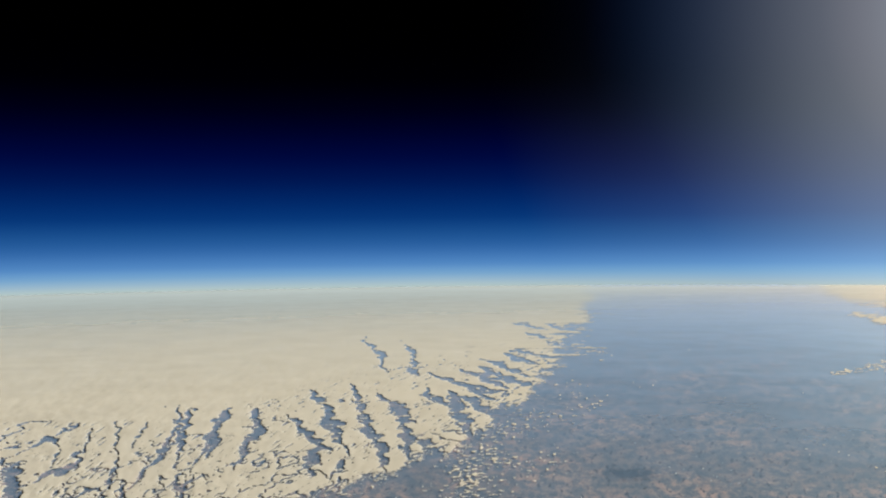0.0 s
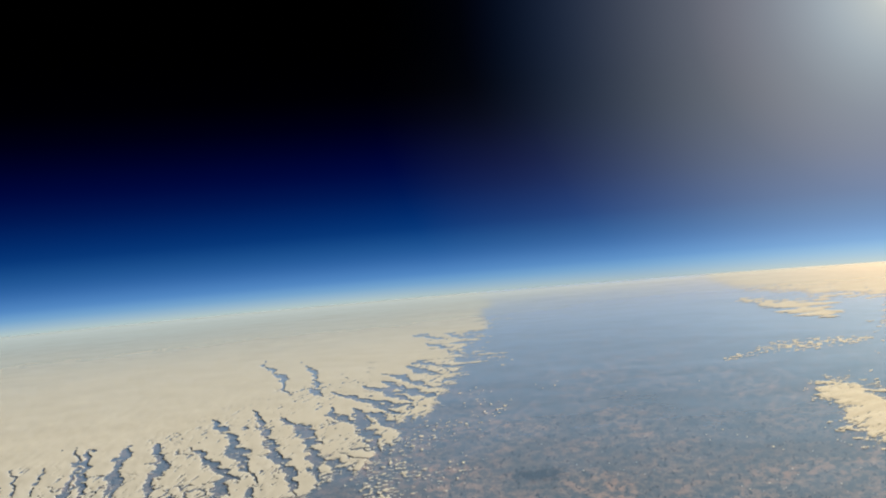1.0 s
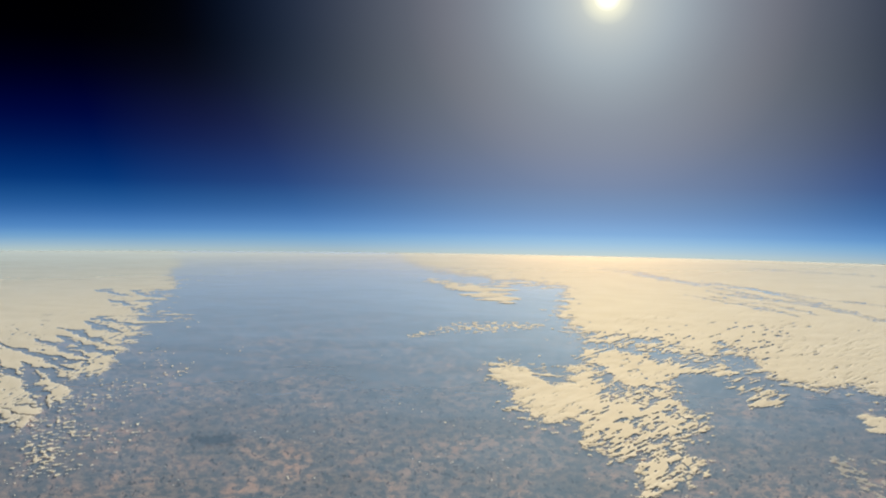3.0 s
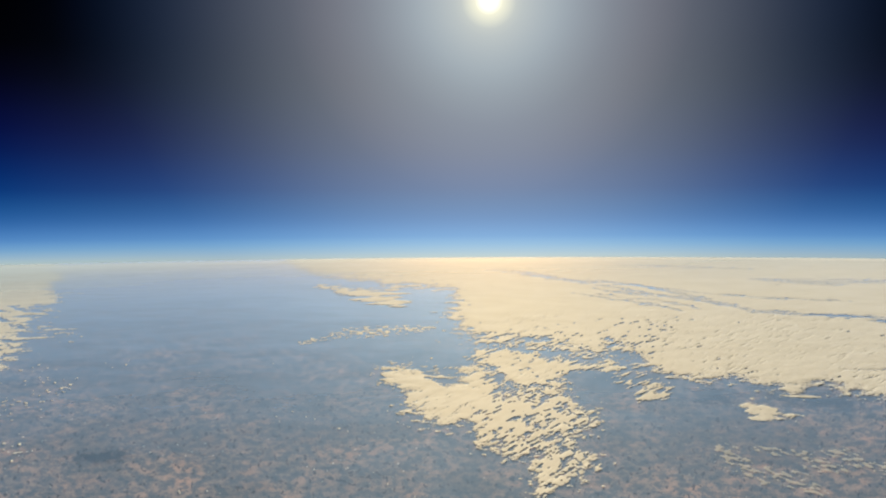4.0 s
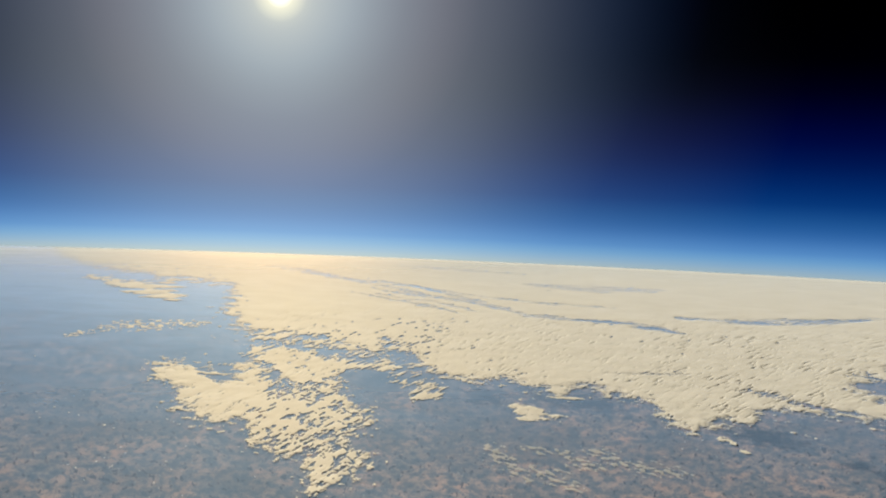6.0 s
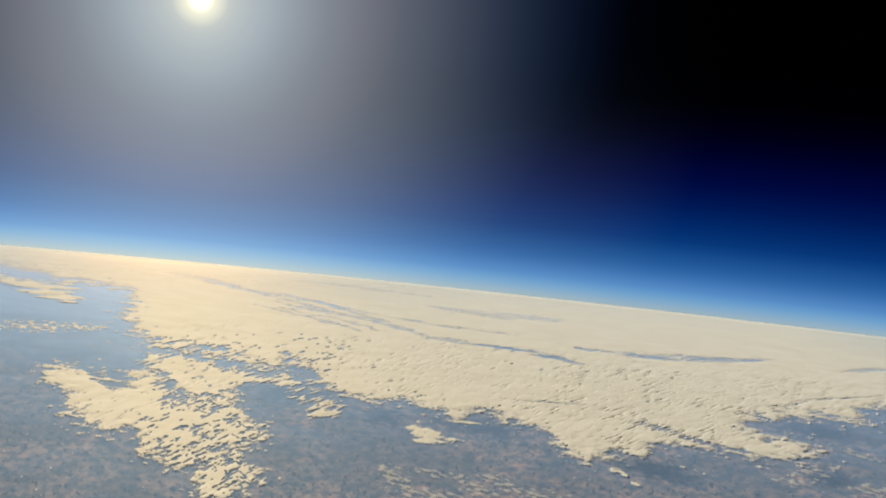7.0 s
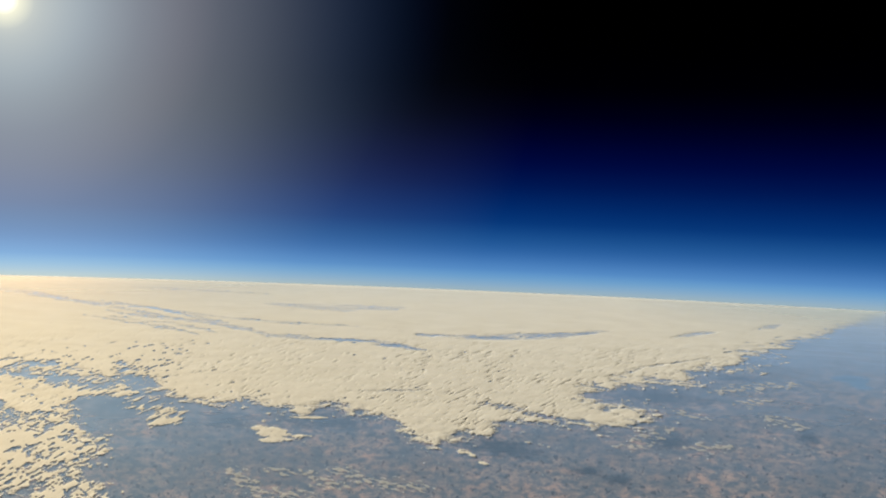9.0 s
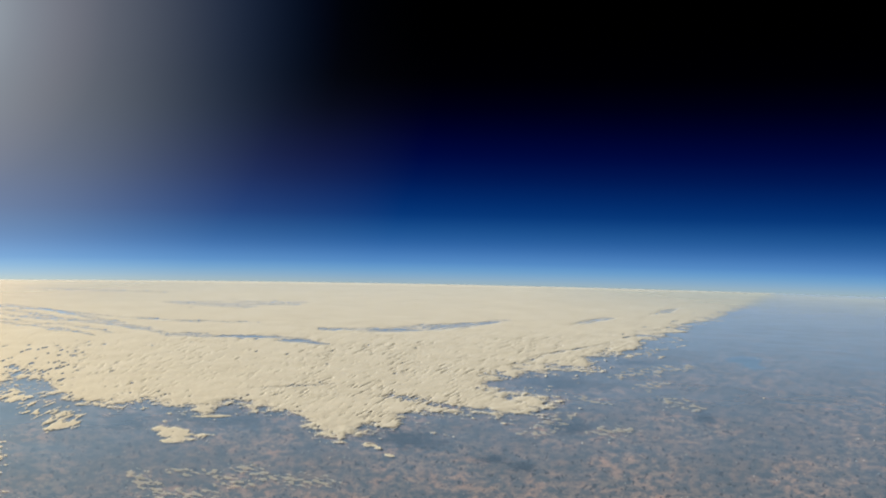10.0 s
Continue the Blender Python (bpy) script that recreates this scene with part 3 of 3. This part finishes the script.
def scraps():
    spots = 0.0
    # most tiny spots beyond v = 12 imitate glints off the ground as white puffs
    for u, v, wide in ((15.0, 9.5, 0.5), (14.5, 10.3, 0.45), (22.8, 12.6, 0.25), (20.4, 12.7, 0.25), (19.7, 12.9, 0.3), (17.7, 13.7, 0.42), (8.3, 14.3, 0.3), (11.4, 15.4, 0.3), (11.0, 15.2, 0.2), (12.5, 17.2, 0.25),
                       (12.9, 16.6, 0.2), (13.8, 18.2, 0.3), (13.3, 18.5, 0.2), (5.8, 17.8, 0.2), (8.0, 19.6, 0.3), (12.4, 13.5, 0.2), (28.9, 8.9, 0.25), (10.1, 8.2, 0.5), (21.6, 12.65, 0.2), (36.0, 12.6, 0.2)):
        spots = np.maximum(spots, along(U, V, [u + 0.1, v, u - 0.1, v], wide))
    d = np.where(spots > 0.02, 1.6 * spots - 0.7 + 0.2 * N_FINE, -1)
    crowd = step(layered(X, Y, 0.12, 2, 31), 0.05, 0.6)
    near_edge = 1 - step(np.abs(inside(U, V, WEST)), 2.0, 8.0)
    some = 0.35 * step(U, 8, 14) * step(V, 4.0, 9.0) + 0.9 * near_edge * step(V, 6, 9) + 0.45 * step(-U, 46, 52) * step(V, 4, 8)
    specks = 0.55 * SEEDS + 0.25 * crowd - 1.30 + 0.30 * some
    specks = np.where(some * crowd > 0.02, specks * 2.4, -1)
    tongue = np.maximum(along(U, V, [-31.0, 12.5, -32.3, 13.0, -33.8, 13.9], 1.5), along(U, V, [-37.0, 12.05, -39.2, 12.3], 0.8))
    tongue = np.maximum(tongue, along(U, V, [-52.4, 5.6, -54.3, 5.1], 0.4))
    tongue = np.maximum(tongue, np.maximum(along(U, V, [-55.2, 5.6, -56.1, 5.2], 0.4), along(U, V, [-56.7, 4.6, -57.7, 4.3], 0.4)))
    tongue = np.maximum(tongue, along(U, V, [-49.3, 8.9, -50.4, 9.1], 0.4))
    return np.maximum(np.maximum(d, specks), np.where(tongue > 0.02, 1.3 * tongue - 0.85 + 0.35 * N_EDGE + 0.35 * CRACKS.clip(0, 1) * -1 + 0.35 * FRAY, -1))


def wisps():
    d = np.full(U.shape, -1.0)
    slant = even(layered(0.5 * X, Y - 0.28 * X, 0.0065, 3, 51))
    lanes = []

    def lane(wide, *line):
        lanes.append((line, wide))

    lane(1.5, -18.8, 14.9, -21.0, 15.8, -22.6, 16.1)
    lane(1.6, -21.2, 14.7, -23.0, 15.1, -24.8, 15.5)
    lane(1.6, -23.4, 15.6, -26.8, 15.9, -29.8, 16.0)
    lane(1.8, -13.1, 14.6, -14.6, 15.9, -16.5, 17.4)
    lane(1.8, -16.8, 16.4, -18.9, 17.2, -21.0, 17.9)
    lane(1.0, -15.9, 14.8, -18.3, 15.1)
    lane(1.3, -45.6, 11.4, -47.4, 10.8, -48.9, 10.1)
    lane(1.0, -44.2, 11.9, -47.2, 11.7)
    lane(0.8, -49.0, 8.85, -51.8, 9.3)
    lane(1.3, -51.6, 7.1, -55.0, 6.5, -58.4, 6.0)
    lane(1.1, -53.5, 7.9, -56.5, 7.4)
    lane(1.3, -55.6, 8.7, -57.4, 9.0, -59.0, 9.4)
    lane(0.8, -52.5, 5.6, -56.2, 4.6)
    lane(1.6, -50.0, 11.6, -54.0, 11.2)
    for line, wide in lanes:
        d = np.maximum(d, np.where(along(U, V, line, wide, 1.8) > 0, 1.0 * along(U, V, line, 1.25 * wide, 1.8) - 0.58 + 0.36 * slant, -1))
    return d


def runs_joined(mask):
    """Numbers the connected pieces of a mask."""
    parent, labels, last = [], np.full(mask.shape, -1, np.int64), []

    def root(i):
        while parent[i] != i:
            parent[i] = parent[parent[i]]
            i = parent[i]
        return i

    for r, row in enumerate(mask):
        edge = np.flatnonzero(np.diff(np.concatenate([[0], row.astype(np.int8), [0]])))
        here = []
        j = 0
        for a, b in zip(edge[::2], edge[1::2]):
            parent.append(len(parent))
            me = len(parent) - 1
            while j < len(last) and last[j][1] <= a:
                j += 1
            k = j
            while k < len(last) and last[k][0] < b:
                parent[root(last[k][2])] = root(me)
                k += 1
            here.append((a, b, me))
            labels[r, a:b] = me
        last = here
    roots = np.array([root(i) for i in range(len(parent))] + [-1])
    return roots[labels]


BUMPS = 0.12 * N_FINE + 0.2 * N_MID + 0.12 * N_DASH
STRIDE = U.shape[1]
GRAIN = np.stack([0.62 * X + 0.15 * Y, Y - 0.12 * X, 0 * X], -1).reshape(-1, 3)


def cells_mesh(name, cells, points, cover, mat):
    r, c = cells
    a = r * STRIDE + c
    quads = np.stack([a, a + 1, a + STRIDE + 1, a + STRIDE], 1)
    used, flat = np.unique(quads, return_inverse=True)
    return mesh_from(name, points[used], flat.reshape(-1, 4), mat, cover=cover.ravel()[used], grain=GRAIN[used])


def puffs(depth, rise, soft, base):
    """Heights of a cloud's top from its depth inside the edge."""
    d = depth.clip(0, None)
    swell = step(d, 0.0, 2.2 * soft)
    relief = -0.00042 * S * DASHES * step(V, 3.0, 5.0) * step(-U, -25, 5) * step(d, 0.1, 0.6)
    relief = relief + S * (0.6 * N_DASH + 0.4 * N_FINE + 0.5 * FRAY) * step(V, 1.2, 4.0) * step(d, 0.0, 0.5) * (0.00002 + 0.00011 * step(-d, -1.4, -0.2)) * (0.1 + 0.9 * step(-U, -38, -20))
    return base + (relief + rise * (S / 900).clip(0.3, 1.0) * swell + (900 / S).clip(0.1, 1) * swell * (0.03 * BUMPS + 0.02 * N_DASH * step(-d, -4.0, -0.5))).clip(0, None)


def ranges(base):
    """Ground ranges at which clouds of another height lie on the same lines of sight."""
    near = range_at(below_at(S, BASE).clip(first + 0.004, None), base)
    return np.where(V > 0.05, near, S)


def settle(fields):
    """Each kind of cloud takes the cells in which it is the thickest; every piece of it is a cloud of its own."""
    stack = np.stack([f[2] for f in fields])
    who = stack.argmax(0)
    for k, (name, base, depth, rise, soft, mat, label, group, bank) in enumerate(fields):
        mine = (depth > 0) & (who == k)
        mask = mine[:-1, :-1] & mine[1:, :-1] & mine[:-1, 1:] & mine[1:, 1:]
        points = place(U * CHART, ranges(base), puffs(depth, rise, soft, base)).reshape(-1, 3)
        cover = (depth / (1.5 * soft)).clip(0, 1.8) if mat is CLOUD else (1.3 * depth).clip(0, 1)
        labels = runs_joined(mask)
        ids, counts = np.unique(labels[labels >= 0], return_counts=True)
        order = ids[np.argsort(-counts)]
        counts = np.sort(counts)[::-1]
        single = [i for i, c in zip(order, counts) if c >= 40][:110]
        for rank, i in enumerate(single):
            cells = np.nonzero(labels == i)
            if rank == 0 and bank:
                thing = new(bank)
                tagged(thing, label, "cloud bank")
                sheet = runs_joined((labels == i) & (depth[:-1, :-1] > 1.6))
                kinds, sizes = np.unique(sheet[sheet >= 0], return_counts=True)
                deep = sheet[cells] == kinds[sizes.argmax()]
                for part_name, chosen in (("overcast_sheet", deep), ("ragged_edge", ~deep)):
                    part = new(part_name, cells_mesh(part_name, (cells[0][chosen], cells[1][chosen]), points, cover, mat))
                    part.parent = thing
            else:
                tagged(new(name, cells_mesh(name, cells, points, cover, mat)), label if not bank else group[1], "cloud", group[0])
        rest = np.nonzero((labels >= 0) & ~np.isin(labels, single))
        if len(rest[0]):
            tagged(new("cloud_scraps", cells_mesh("cloud_scraps", rest, points, cover, mat)), group[2], "clouds", kind="stuff")


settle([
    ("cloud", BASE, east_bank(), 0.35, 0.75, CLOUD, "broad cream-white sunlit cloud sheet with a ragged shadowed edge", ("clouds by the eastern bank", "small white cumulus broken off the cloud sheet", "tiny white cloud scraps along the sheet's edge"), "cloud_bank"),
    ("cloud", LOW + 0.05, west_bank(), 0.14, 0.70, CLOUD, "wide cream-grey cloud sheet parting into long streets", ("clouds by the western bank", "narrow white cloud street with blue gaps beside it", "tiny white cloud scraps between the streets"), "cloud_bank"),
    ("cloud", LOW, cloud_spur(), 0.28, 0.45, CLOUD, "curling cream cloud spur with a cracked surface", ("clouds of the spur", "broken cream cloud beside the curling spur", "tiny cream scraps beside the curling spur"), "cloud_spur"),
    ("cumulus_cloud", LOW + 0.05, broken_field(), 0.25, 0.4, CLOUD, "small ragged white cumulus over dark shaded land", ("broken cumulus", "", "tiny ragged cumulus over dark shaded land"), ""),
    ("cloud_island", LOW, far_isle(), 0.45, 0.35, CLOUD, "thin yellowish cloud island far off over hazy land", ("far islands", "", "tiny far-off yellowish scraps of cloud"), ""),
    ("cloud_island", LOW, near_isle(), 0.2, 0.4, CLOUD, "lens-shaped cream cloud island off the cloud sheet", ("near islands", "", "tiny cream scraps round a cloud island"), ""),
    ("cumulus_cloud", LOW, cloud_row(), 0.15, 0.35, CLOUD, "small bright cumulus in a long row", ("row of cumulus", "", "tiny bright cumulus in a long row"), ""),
    ("cumulus_cloud", LOW, scraps(), 0.15, 0.35, CLOUD, "small stray white cumulus and ground glints over brown farmland", ("stray cumulus", "", "bright specks of cumulus and imitated ground glints over brown farmland"), ""),
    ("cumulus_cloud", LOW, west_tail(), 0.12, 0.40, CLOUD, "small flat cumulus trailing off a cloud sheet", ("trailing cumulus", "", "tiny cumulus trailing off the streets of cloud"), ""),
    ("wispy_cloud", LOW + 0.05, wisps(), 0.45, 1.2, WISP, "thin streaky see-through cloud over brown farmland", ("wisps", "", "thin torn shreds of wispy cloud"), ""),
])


# ---- woods, painted cloud shade and a lake ----
def dark_patch(u, v, wide, tall, seed):
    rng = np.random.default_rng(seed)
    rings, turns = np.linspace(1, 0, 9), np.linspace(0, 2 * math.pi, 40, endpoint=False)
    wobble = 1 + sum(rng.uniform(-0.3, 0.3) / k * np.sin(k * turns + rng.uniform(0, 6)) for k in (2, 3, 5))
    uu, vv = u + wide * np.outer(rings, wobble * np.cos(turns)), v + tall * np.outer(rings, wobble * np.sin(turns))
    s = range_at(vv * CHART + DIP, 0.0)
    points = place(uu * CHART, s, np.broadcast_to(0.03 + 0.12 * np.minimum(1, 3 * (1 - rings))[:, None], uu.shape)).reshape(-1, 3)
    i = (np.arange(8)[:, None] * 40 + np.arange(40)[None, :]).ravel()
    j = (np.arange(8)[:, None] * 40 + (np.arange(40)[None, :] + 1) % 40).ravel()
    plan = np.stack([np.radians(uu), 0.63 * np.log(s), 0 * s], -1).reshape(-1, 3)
    mesh = mesh_from("woodland", points, np.stack([i, j, j + 40, i + 40], 1), WOODS_AND_SHADE, cover=np.repeat(1.1 * (1 - rings), 40), plan=plan)
    return tagged(new("woodland", mesh), "dark blue-green patch of woods and painted cloud shade amid hazy fields", "woodland", kind="structure")


# spots along the cloud edges paint in cloud shade, the others are woods
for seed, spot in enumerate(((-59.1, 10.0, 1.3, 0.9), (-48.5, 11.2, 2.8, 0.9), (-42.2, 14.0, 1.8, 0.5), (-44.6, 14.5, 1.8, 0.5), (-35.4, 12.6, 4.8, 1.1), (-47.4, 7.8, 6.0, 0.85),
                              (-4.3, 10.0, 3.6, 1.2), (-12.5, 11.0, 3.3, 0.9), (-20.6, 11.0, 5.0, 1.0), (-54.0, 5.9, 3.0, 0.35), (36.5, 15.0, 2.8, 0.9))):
    dark_patch(*spot, seed)


def lake():
    turns = np.linspace(0, 2 * math.pi, 48, endpoint=False)
    wobble = 1 + 0.25 * np.sin(3 * turns + 1) + 0.15 * np.sin(5 * turns)
    u, v = -62.4 + 1.3 * wobble * np.cos(turns), 5.45 + 0.42 * wobble * np.sin(turns) - 0.25 * np.cos(turns)
    s = range_at(v * CHART + DIP, 0.0)
    bm = bmesh.new()
    shore = [bm.verts.new(p) for p in place(u * CHART, s, np.full(48, 0.06))]
    bed = [bm.verts.new(p) for p in place(u * CHART, s, np.full(48, 0.0))]
    bm.faces.new(shore)
    for i in range(48):
        bm.faces.new((shore[i], bed[i], bed[(i + 1) % 48], shore[(i + 1) % 48]))
    bmesh.ops.recalc_face_normals(bm, faces=bm.faces)
    mesh = bpy.data.meshes.new("lake")
    bm.to_mesh(mesh)
    mesh.materials.append(WATER)
    return tagged(new("lake", mesh), "blue-green lake in hazy farmland", "water", kind="structure")


lake()
